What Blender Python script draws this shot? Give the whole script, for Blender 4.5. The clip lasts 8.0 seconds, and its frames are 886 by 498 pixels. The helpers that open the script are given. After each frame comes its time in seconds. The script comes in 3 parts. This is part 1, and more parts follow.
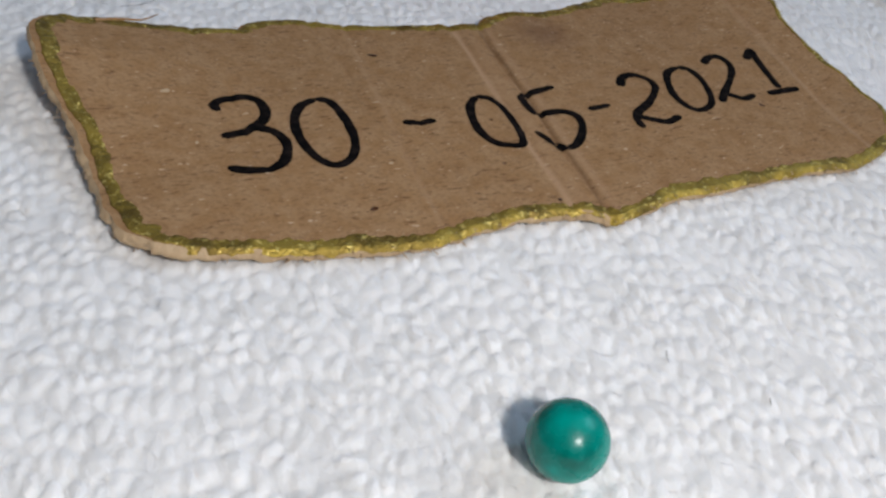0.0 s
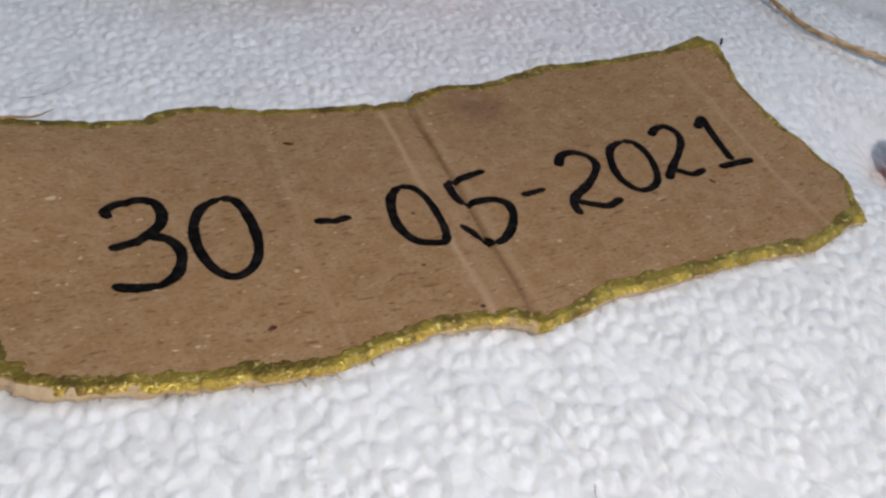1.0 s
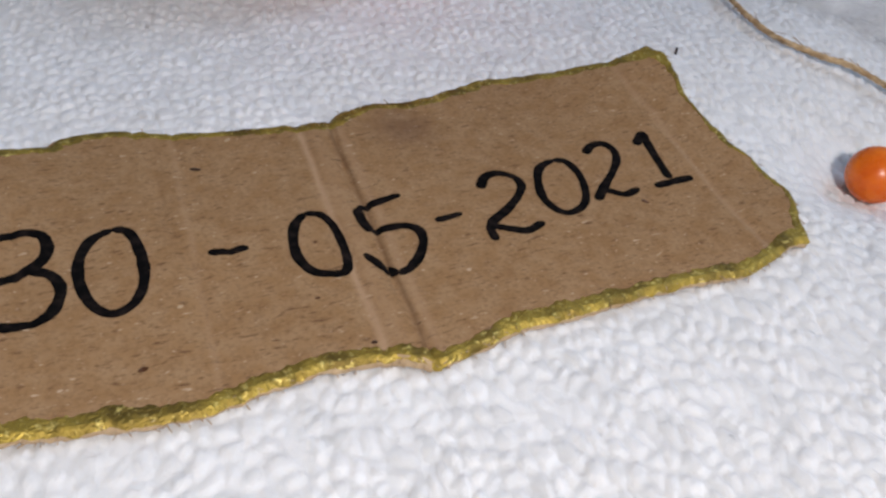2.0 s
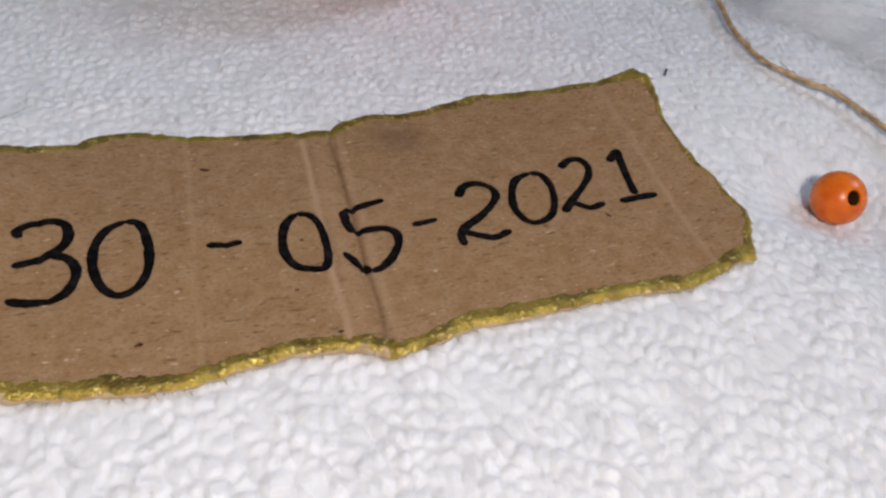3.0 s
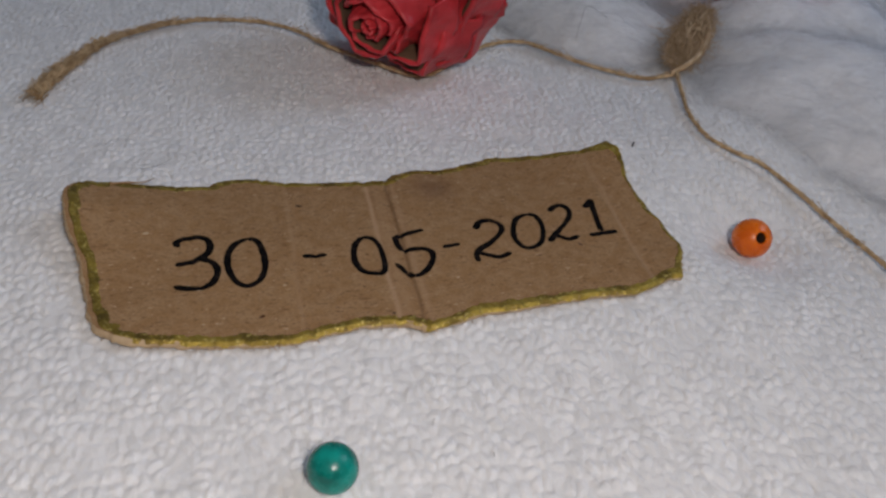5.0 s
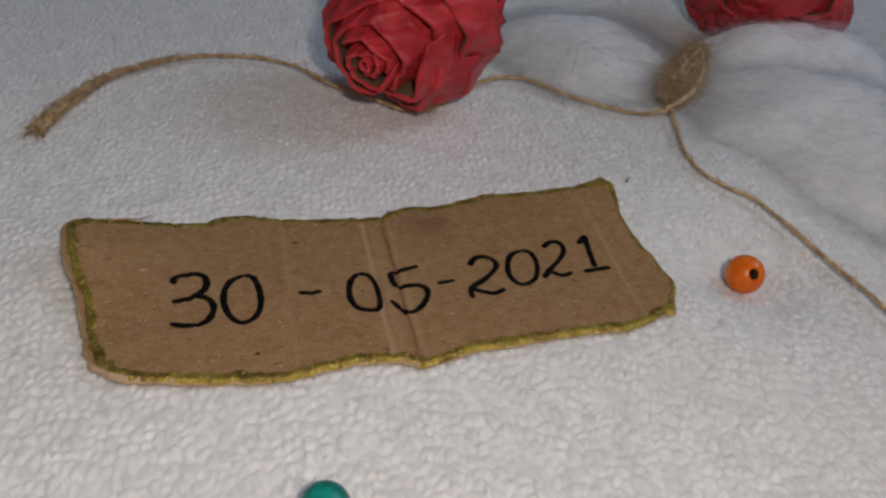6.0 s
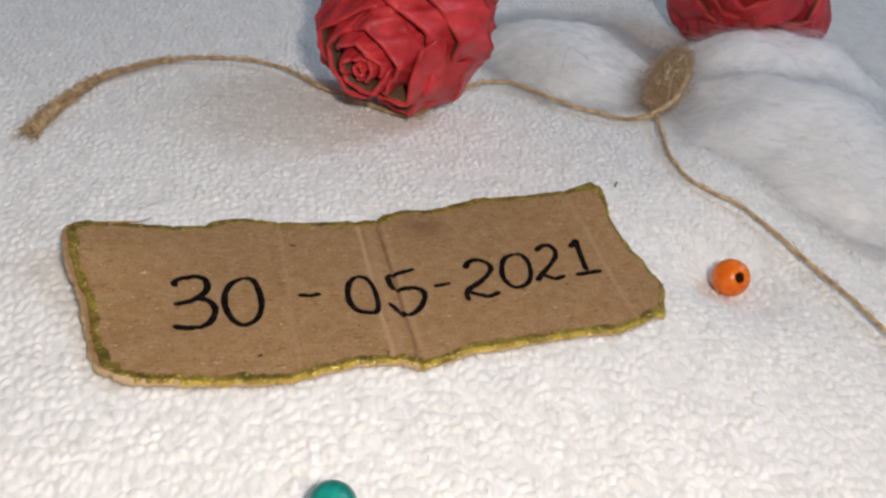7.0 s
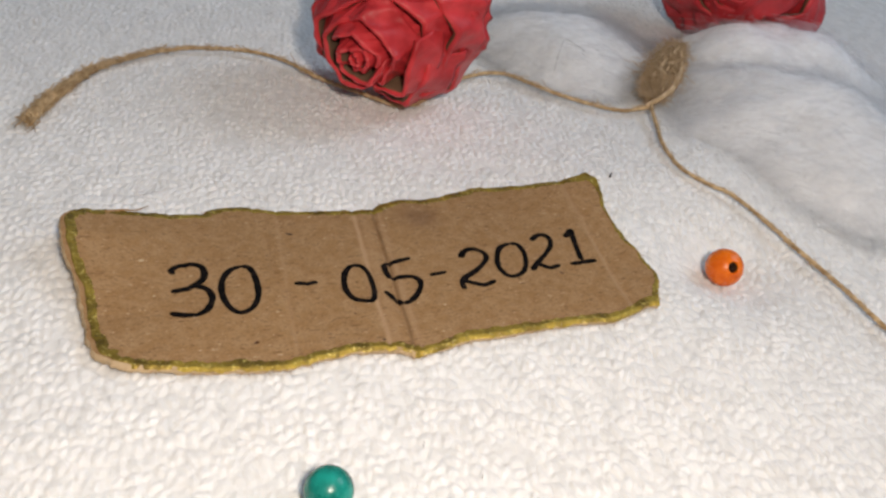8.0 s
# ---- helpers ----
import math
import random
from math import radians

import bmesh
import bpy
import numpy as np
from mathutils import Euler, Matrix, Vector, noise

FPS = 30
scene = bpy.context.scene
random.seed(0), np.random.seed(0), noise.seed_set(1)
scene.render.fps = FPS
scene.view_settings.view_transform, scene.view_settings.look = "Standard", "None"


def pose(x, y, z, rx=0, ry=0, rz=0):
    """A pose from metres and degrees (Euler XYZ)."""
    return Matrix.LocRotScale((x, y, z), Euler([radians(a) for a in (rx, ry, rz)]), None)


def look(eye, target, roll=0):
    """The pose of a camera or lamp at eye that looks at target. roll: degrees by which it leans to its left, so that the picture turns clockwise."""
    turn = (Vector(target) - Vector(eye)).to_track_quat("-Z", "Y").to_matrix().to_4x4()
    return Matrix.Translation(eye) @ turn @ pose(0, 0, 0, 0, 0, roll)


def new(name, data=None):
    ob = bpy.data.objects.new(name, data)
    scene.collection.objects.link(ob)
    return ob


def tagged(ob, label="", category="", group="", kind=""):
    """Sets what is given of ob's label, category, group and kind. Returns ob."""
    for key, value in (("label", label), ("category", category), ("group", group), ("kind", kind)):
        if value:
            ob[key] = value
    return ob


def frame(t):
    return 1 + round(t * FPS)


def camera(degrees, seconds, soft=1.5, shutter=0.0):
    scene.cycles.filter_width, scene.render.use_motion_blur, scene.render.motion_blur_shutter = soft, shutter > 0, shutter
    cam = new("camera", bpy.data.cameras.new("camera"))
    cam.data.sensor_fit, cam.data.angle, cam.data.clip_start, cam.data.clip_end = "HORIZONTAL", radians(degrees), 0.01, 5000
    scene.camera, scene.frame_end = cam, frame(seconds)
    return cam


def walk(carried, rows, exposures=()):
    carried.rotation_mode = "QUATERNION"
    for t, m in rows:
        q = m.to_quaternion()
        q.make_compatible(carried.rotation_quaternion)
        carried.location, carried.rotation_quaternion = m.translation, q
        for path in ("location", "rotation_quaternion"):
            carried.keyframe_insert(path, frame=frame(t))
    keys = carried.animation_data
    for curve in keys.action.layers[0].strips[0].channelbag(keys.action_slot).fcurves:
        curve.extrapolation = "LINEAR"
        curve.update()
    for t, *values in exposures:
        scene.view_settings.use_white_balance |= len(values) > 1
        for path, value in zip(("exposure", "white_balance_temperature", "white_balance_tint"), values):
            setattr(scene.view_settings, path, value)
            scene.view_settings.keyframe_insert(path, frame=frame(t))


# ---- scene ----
cam = camera(50.0, 8.0, soft=2.5)
# seconds, eye and target in centimetres, roll in degrees
PATH = [
    (0, (-2.214, -8.663, 6.842), (-1.424, -7.348, 5.558), 10.6),
    (0.5, (-1.504, -8.037, 7.051), (-0.722, -6.718, 5.767), 9.5),
    (1, (-0.736, -7.84, 7.049), (0.053, -6.486, 5.805), 8.3),
    (1.5, (0.121, -7.798, 6.951), (0.879, -6.425, 5.71), 7.0),
    (2, (0.913, -7.896, 7.033), (1.633, -6.503, 5.792), 5.8),
    (2.2, (1.106, -7.959, 7.136), (1.822, -6.555, 5.903), 5.7),
    (3.5, (1.59, -10.406, 9.369), (2.099, -8.962, 8.083), 4.7),
    (4, (0.835, -11.907, 10.786), (1.307, -10.435, 9.517), 3.8),
    (5.5, (-0.236, -13.7, 10.94), (0.364, -12.169, 9.803), 6.1),
    (6, (-0.061, -13.597, 11.136), (0.508, -12.047, 10.007), 5.4),
    (6.5, (-0.669, -13.655, 11.391), (-0.051, -12.128, 10.257), 6.8),
    (7, (-0.622, -13.671, 11.424), (0.003, -12.144, 10.295), 6.8),
    (7.5, (-0.545, -13.867, 11.223), (0.069, -12.331, 10.1), 6.5),
    (8, (-0.694, -13.807, 11.396), (-0.059, -12.29, 10.258), 7.2),
]
walk(cam, [(t, look(Vector(eye) * 0.01, Vector(target) * 0.01, roll)) for t, eye, target, roll in PATH],
     exposures=[(0.0, -0.58, 6050, 12), (2.0, -0.39, 6100, 15), (3.5, -0.47, 6300, 17), (4.0, -0.6, 6300, 17), (5.5, -1.18, 6450, 16),
                (6.0, -1.1, 6650, 15), (6.5, -0.7, 6900, 14), (7.0, -0.28, 6750, 14), (8.0, -0.24, 6950, 14)])

# ---- light: a small warm lamp near the hand, cool daylight from a window ----
world = bpy.data.worlds.new("world")
scene.world = world
world.use_nodes = True
sky = world.node_tree.nodes.new("ShaderNodeTexSky")
sky.sky_type = "NISHITA"
sky.sun_disc = False
sky.sun_elevation, sky.sun_rotation = radians(25), radians(200)
world.node_tree.links.new(sky.outputs[0], world.node_tree.nodes["Background"].inputs[0])
world.node_tree.nodes["Background"].inputs[1].default_value = 0.08


def area_lamp(name, m, power, size, colour):
    data = bpy.data.lights.new(name, "AREA")
    data.shape, data.size, data.size_y = "RECTANGLE", size[0], size[1]
    data.energy, data.color = power, colour
    ob = new(name, data)
    ob.matrix_world = m
    return ob


LAMP = Vector((0.014, -0.195, 0.178))
area_lamp("torch_lamp", look(LAMP, (-0.012, 0.0, 0.0)), 0.80, (0.02, 0.02), (1.0, 0.92, 0.82))
area_lamp("window_light", look((1.27, -0.02, 1.15), (0.1, 0.0, 0.0)), 9.6, (0.62, 0.62), (0.64, 0.8, 1.0))

# ---- materials ----
MM = 0.001


class Shader:
    """A node material with a principled surface and short calls for its pieces."""

    def __init__(self, name, colour, rough=0.8, metal=0.0):
        self.mat = bpy.data.materials.new(name)
        self.mat.use_nodes = True
        self.tree = self.mat.node_tree
        self.bsdf = self.tree.nodes["Principled BSDF"]
        self.bsdf.inputs["Base Color"].default_value = (*colour, 1)
        self.bsdf.inputs["Roughness"].default_value = rough
        self.bsdf.inputs["Metallic"].default_value = metal
        self.coords = self.add("ShaderNodeTexCoord").outputs["Object"]

    def add(self, kind, **values):
        node = self.tree.nodes.new(kind)
        for key, value in values.items():
            node.inputs[key].default_value = value
        return node

    def link(self, a, b):
        self.tree.links.new(a, b)

    def stretched(self, scale, turn=0.0):
        node = self.add("ShaderNodeMapping")
        node.inputs["Scale"].default_value = scale
        node.inputs["Rotation"].default_value = (0, 0, radians(turn))
        self.link(self.coords, node.inputs["Vector"])
        return node.outputs[0]

    def noise(self, scale, detail=3.0, vector=None, rough=0.55):
        node = self.add("ShaderNodeTexNoise", Scale=scale, Detail=detail, Roughness=rough)
        self.link(vector or self.coords, node.inputs["Vector"])
        return node.outputs["Fac"]

    def ramp(self, fac, stops):
        node = self.tree.nodes.new("ShaderNodeValToRGB")
        ends = node.color_ramp.elements
        while len(ends) < len(stops):
            ends.new(0.5)
        for e, (p, c) in zip(ends, stops):
            e.position = p
            e.color = (*c, 1) if len(c) == 3 else c
        self.link(fac, node.inputs[0])
        return node.outputs[0]

    def mix(self, fac, a, b):
        node = self.tree.nodes.new("ShaderNodeMix")
        node.data_type = "RGBA"
        for value, sock in ((fac, node.inputs[0]), (a, node.inputs[6]), (b, node.inputs[7])):
            if isinstance(value, (int, float)):
                sock.default_value = value
            elif isinstance(value, tuple):
                sock.default_value = (*value, 1)
            else:
                self.link(value, sock)
        return node.outputs[2]

    def colour(self, out):
        self.link(out, self.bsdf.inputs["Base Color"])

    def roughness(self, out):
        self.link(out, self.bsdf.inputs["Roughness"])

    def bump(self, height, distance, strength=1.0, before=None):
        node = self.add("ShaderNodeBump", Strength=strength, Distance=distance)
        self.link(height, node.inputs["Height"])
        if before:
            self.link(before, node.inputs["Normal"])
        self.link(node.outputs[0], self.bsdf.inputs["Normal"])
        return node.outputs[0]


def grey(a, b):
    return [(a, (0, 0, 0)), (b, (1, 1, 1))]


def fleece_material():
    s = Shader("white_fleece", (0.8, 0.79, 0.77), 0.95)
    # random cells greyed in the colour, standing in for shade among the tufts
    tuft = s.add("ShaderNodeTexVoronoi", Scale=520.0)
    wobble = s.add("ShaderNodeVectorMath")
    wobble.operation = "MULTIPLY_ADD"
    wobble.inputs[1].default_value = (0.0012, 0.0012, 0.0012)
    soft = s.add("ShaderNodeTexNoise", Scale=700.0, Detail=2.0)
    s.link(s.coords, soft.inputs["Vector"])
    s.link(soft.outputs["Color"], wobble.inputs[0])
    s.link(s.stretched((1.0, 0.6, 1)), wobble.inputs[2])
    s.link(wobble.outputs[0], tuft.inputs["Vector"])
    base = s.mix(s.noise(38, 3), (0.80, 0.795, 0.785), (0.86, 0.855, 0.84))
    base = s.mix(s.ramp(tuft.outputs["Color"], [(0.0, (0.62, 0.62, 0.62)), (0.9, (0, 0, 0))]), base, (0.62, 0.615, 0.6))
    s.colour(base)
    s.bsdf.inputs["Specular IOR Level"].default_value = 0.12
    s.bsdf.inputs["Sheen Weight"].default_value = 0.2
    s.bsdf.inputs["Subsurface Weight"].default_value = 0.85
    s.bsdf.inputs["Subsurface Radius"].default_value = (1, 0.95, 0.9)
    s.bsdf.inputs["Subsurface Scale"].default_value = 0.0017
    one = s.bump(s.noise(1300, 4), 0.00022, 0.45)
    s.bump(s.noise(4200, 2), 0.00008, 0.5, one)
    return s.mat


def kraft_material():
    s = Shader("kraft_liner", (0.3, 0.19, 0.11), 0.85)
    s.bsdf.inputs["Specular IOR Level"].default_value = 0.15
    base = s.mix(s.noise(70, 5), (0.262, 0.148, 0.065), (0.35, 0.205, 0.094))
    cloud = s.noise(420, 5)
    base = s.mix(s.ramp(cloud, grey(0.38, 0.72)), base, (0.37, 0.235, 0.122))
    base = s.mix(s.ramp(s.noise(1900, 3), grey(0.45, 0.95)), base, (0.19, 0.105, 0.05))
    # wood fibres in the pulp, dark and pale, lying all ways
    for size, turn, low in ((800, -35, 0.66), (980, 52, 0.66), (900, 8, 0.67), (1150, 88, 0.67)):
        dark = s.noise(size, 2, s.stretched((0.55, 2.4, 1), turn))
        base = s.mix(s.ramp(dark, grey(low - 0.02, low + 0.09)), base, (0.15, 0.081, 0.04))
    for size, turn, low in ((900, 20, 0.68), (1300, -60, 0.68)):
        light = s.noise(size, 2, s.stretched((0.7, 1.8, 1), turn))
        base = s.mix(s.ramp(light, grey(low, low + 0.09)), base, (0.55, 0.4, 0.26))
    # folds: pale scuffed paper, with ridge highlights and dark groove shade painted in
    flat = s.tree.nodes.new("ShaderNodeVectorMath")
    flat.operation = "DOT_PRODUCT"
    s.link(s.coords, flat.inputs[0])
    flat.inputs[1].default_value = (1.0, -0.0889, 0.0)
    wave = s.tree.nodes.new("ShaderNodeMath")
    wave.operation = "MULTIPLY_ADD"
    s.link(s.noise(90, 2), wave.inputs[0])
    wave.inputs[1].default_value = 0.0012
    s.link(flat.outputs["Value"], wave.inputs[2])
    across = s.add("ShaderNodeMapRange")
    across.inputs["From Min"].default_value = 0.0156
    across.inputs["From Max"].default_value = 0.0956
    s.link(wave.outputs[0], across.inputs["Value"])

    def fold(at, half, amount, colour, under):
        p = (at - 0.015) / 0.08
        h = half / 0.08
        line = s.ramp(across.outputs[0], [(p - h, (0, 0, 0)), (p, (amount, amount, amount)), (p + h, (0, 0, 0))])
        return s.mix(line, under, colour)

    base = fold(0.0377, 0.0007, 0.7, (0.5, 0.33, 0.2), base)
    base = fold(0.0392, 0.0016, 0.3, (0.44, 0.28, 0.16), base)
    base = fold(0.0419, 0.0005, 0.6, (0.12, 0.062, 0.032), base)
    base = fold(0.0430, 0.0009, 0.35, (0.46, 0.3, 0.18), base)
    base = fold(0.0212, 0.0006, 0.2, (0.5, 0.34, 0.21), base)
    base = fold(0.0868, 0.0008, 0.35, (0.46, 0.31, 0.19), base)
    # a round grease stain near the upper rim
    far = s.tree.nodes.new("ShaderNodeVectorMath")
    far.operation = "DISTANCE"
    s.link(s.coords, far.inputs[0])
    far.inputs[1].default_value = (0.0536, 0.0224, 0.003)
    wob = s.tree.nodes.new("ShaderNodeMath")
    wob.operation = "MULTIPLY_ADD"
    s.link(s.noise(350, 3), wob.inputs[0])
    wob.inputs[1].default_value = 0.0034
    s.link(far.outputs["Value"], wob.inputs[2])
    spot = s.ramp(wob.outputs[0], [(0.0030, (0.55, 0.55, 0.55)), (0.0060, (0, 0, 0))])
    base = s.mix(spot, base, (0.13, 0.07, 0.045))
    s.colour(base)
    one = s.bump(s.noise(850, 4), 0.00008, 0.45)
    s.bump(s.noise(2200, 3), 0.00006, 0.5, one)
    return s.mat


def torn_material():
    s = Shader("torn_board", (0.5, 0.36, 0.24), 0.95)
    s.colour(s.mix(s.noise(500, 4), (0.32, 0.205, 0.105), (0.6, 0.46, 0.29)))
    s.bump(s.noise(1500, 4), 0.0003, 0.9)
    return s.mat


def gold_material():
    s = Shader("gold_paint", (0.4, 0.27, 0.04), 0.42, 0.7)
    c = s.mix(s.ramp(s.noise(240, 4), grey(0.38, 0.6)), (0.2, 0.136, 0.028), (0.44, 0.315, 0.055))
    spark = s.ramp(s.noise(1500, 3), grey(0.58, 0.70))
    s.colour(s.mix(spark, c, (0.82, 0.66, 0.2)))
    s.roughness(s.ramp(s.noise(900, 2), [(0.3, (0.36, 0.36, 0.36)), (0.7, (0.65, 0.65, 0.65))]))
    one = s.bump(s.noise(700, 3), 0.0004, 0.8)
    s.bump(s.noise(2600, 2), 0.00025, 0.9, one)
    return s.mat


def ink_material():
    s = Shader("black_marker_ink", (0.012, 0.011, 0.012), 0.6)
    s.bsdf.inputs["Specular IOR Level"].default_value = 0.02
    s.colour(s.mix(s.ramp(s.noise(900, 3), grey(0.45, 0.8)), (0.004, 0.004, 0.004), (0.022, 0.016, 0.014)))
    s.bump(s.noise(1800, 3), 0.00006, 0.6)
    return s.mat


def bead_material(name, low, high):
    s = Shader(name, high, 0.34)
    s.bsdf.inputs["Specular IOR Level"].default_value = 0.38
    s.colour(s.mix(s.ramp(s.noise(260, 4), grey(0.3, 0.7)), low, high))
    s.roughness(s.ramp(s.noise(420, 3), [(0.3, (0.18, 0.18, 0.18)), (0.75, (0.42, 0.42, 0.42))]))
    s.bump(s.noise(520, 3), 0.00018, 0.5)
    return s.mat


def paper_material(name, low, high, rough):
    s = Shader(name, high, rough)
    s.colour(s.mix(s.ramp(s.noise(140, 4), grey(0.3, 0.7)), low, high))
    s.bsdf.inputs["Specular IOR Level"].default_value = 0.35
    one = s.bump(s.noise(160, 4), 0.0006, 0.6)
    s.bump(s.noise(700, 3), 0.0002, 0.5, one)
    return s.mat


def jute_material(name, low, high):
    s = Shader(name, high, 0.9)
    s.bsdf.inputs["Specular IOR Level"].default_value = 0.15
    s.colour(s.mix(s.ramp(s.noise(480, 4), grey(0.3, 0.72)), low, high))
    s.bump(s.noise(1600, 3), 0.0002, 0.8)
    return s.mat


def cotton_material():
    s = Shader("cotton_fibre", (0.85, 0.85, 0.85), 1.0)
    s.colour(s.mix(s.noise(90, 3), (0.88, 0.88, 0.88), (0.94, 0.94, 0.94)))
    s.bsdf.inputs["Subsurface Weight"].default_value = 0.85
    s.bsdf.inputs["Subsurface Radius"].default_value = (1, 1, 1)
    s.bsdf.inputs["Subsurface Scale"].default_value = 0.009
    s.bump(s.noise(260, 4), 0.0005, 0.15)
    return s.mat


def veil_material():
    s = Shader("cotton_veil", (0.88, 0.88, 0.88), 1.0)
    s.bsdf.inputs["Specular IOR Level"].default_value = 0.0
    web = s.noise(300, 2, s.stretched((0.8, 1.1, 1), 30), 0.5)
    s.link(s.ramp(web, [(0.42, (0.0, 0.0, 0.0)), (0.75, (0.25, 0.25, 0.25))]), s.bsdf.inputs["Alpha"])
    return s.mat


def plaster_material(name, low, high):
    s = Shader(name, high, 0.9)
    s.colour(s.mix(s.noise(3, 4), low, high))
    s.bump(s.noise(60, 4), 0.002, 0.3)
    return s.mat


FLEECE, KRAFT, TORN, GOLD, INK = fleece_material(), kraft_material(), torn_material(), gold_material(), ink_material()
GREEN = bead_material("green_bead_paint", (0.0, 0.085, 0.066), (0.0, 0.27, 0.22))
ORANGE = bead_material("orange_bead_paint", (0.6, 0.09, 0.004), (0.86, 0.2, 0.008))
HOLE = bead_material("bare_dark_wood", (0.03, 0.013, 0.006), (0.12, 0.05, 0.022))
RED = paper_material("red_painted_paper", (0.34, 0.016, 0.02), (0.6, 0.042, 0.05), 0.4)
KRAFT_IN = paper_material("brown_paper", (0.06, 0.034, 0.02), (0.16, 0.092, 0.052), 0.85)
JUTE = jute_material("jute_fibre", (0.32, 0.2, 0.095), (0.74, 0.56, 0.34))
PALE_JUTE = jute_material("pale_jute", (0.36, 0.24, 0.13), (0.72, 0.55, 0.36))
COTTON, VEIL = cotton_material(), veil_material()
HAIR = bead_material("dark_hair", (0.02, 0.016, 0.014), (0.05, 0.04, 0.035))
WALL = plaster_material("wall_plaster", (0.6, 0.6, 0.6), (0.7, 0.69, 0.68))
BOARD = plaster_material("grey_floor", (0.25, 0.24, 0.23), (0.36, 0.35, 0.33))

# ---- helpers for meshes (all lengths in millimetres) ----


def link_mesh(name, verts, faces, material, parent=None, label="", smooth=True):
    data = bpy.data.meshes.new(name)
    data.from_pydata([tuple(c * MM for c in v) for v in verts], [], faces)
    data.materials.append(material)
    if smooth:
        data.shade_smooth()
    ob = new(name, data)
    if parent:
        ob.parent = parent
    if label:
        ob["label"] = label
    return ob


def thing(name, label, category, group="", kind=""):
    return tagged(new(name), label, category, group, kind)


def grid_faces(n, m, base=0, loop=False):
    """Quads of an n x m grid of vertices, row after row; loop closes the rows."""
    out = []
    for i in range(n - 1):
        for j in range(m if loop else m - 1):
            a, b = base + i * m + j, base + i * m + (j + 1) % m
            out.append((a, b, b + m, a + m))
    return out


def spline(points, step):
    """A smooth curve through points, sampled about every step."""
    pts = [Vector(p) for p in points]
    pts = [2 * pts[0] - pts[1]] + pts + [2 * pts[-1] - pts[-2]]
    out = []
    for a, b, c, d in zip(pts, pts[1:], pts[2:], pts[3:]):
        n = max(2, int((c - b).length / step))
        for k in range(n):
            t = k / n
            out.append(0.5 * ((2 * b) + (c - a) * t + (2 * a - 5 * b + 4 * c - d) * t * t + (3 * b - a - 3 * c + d) * t ** 3))
    return out + [pts[-2]]


def rough1(x, seed=0.0, scale=1.0):
    return noise.noise(Vector((x * scale, seed * 7.31, 1.7)))


def tube(path, radius, sides, verts, faces, close=True):
    """Adds a tube along path; radius is a number or a function of 0..1."""
    base, n = len(verts), len(path)
    up = Vector((0.13, 0.21, 1)).normalized()
    for i, p in enumerate(path):
        d = (path[min(i + 1, n - 1)] - path[max(i - 1, 0)]).normalized()
        a = d.cross(up).normalized()
        b = a.cross(d)
        r = radius(i / (n - 1)) if callable(radius) else radius
        for k in range(sides):
            w = 2 * math.pi * k / sides
            verts.append(p + a * (r * math.cos(w)) + b * (r * math.sin(w)))
    faces.extend(grid_faces(n, sides, base, True))
    if close:
        faces.append(tuple(base + k for k in reversed(range(sides))))
        faces.append(tuple(base + (n - 1) * sides + k for k in range(sides)))


# ---- the room: plain walls with one window, a floor and a ceiling ----


def box_room(name, x0, x1, y0, y1, z0, z1, material):
    v = [(x, y, z) for x in (x0, x1) for y in (y0, y1) for z in (z0, z1)]
    f = [(0, 1, 3, 2), (4, 6, 7, 5), (0, 4, 5, 1), (2, 3, 7, 6), (0, 2, 6, 4), (1, 5, 7, 3)]
    return tagged(link_mesh(name, v, f, material, smooth=False), kind="structure")


FLOOR_Z = -9
box_room("floor", -700, 1300, -800, 900, FLOOR_Z - 60, FLOOR_Z, BOARD)
box_room("ceiling", -700, 1300, -800, 900, 1500, 1550, WALL)
box_room("wall_west", -760, -700, -800, 900, FLOOR_Z - 60, 1550, WALL)
for y0, y1, z0, z1 in ((-800, -370, -69, 1550), (330, 900, -69, 1550), (-370, 330, -69, 800), (-370, 330, 1480, 1550)):
    box_room("wall_east", 1300, 1360, y0, y1, z0, z1, WALL)
box_room("wall_south", -760, 1360, -860, -800, FLOOR_Z - 60, 1550, WALL)
box_room("wall_north", -760, 1360, 900, 960, FLOOR_Z - 60, 1550, WALL)

# ---- fleece blanket ----


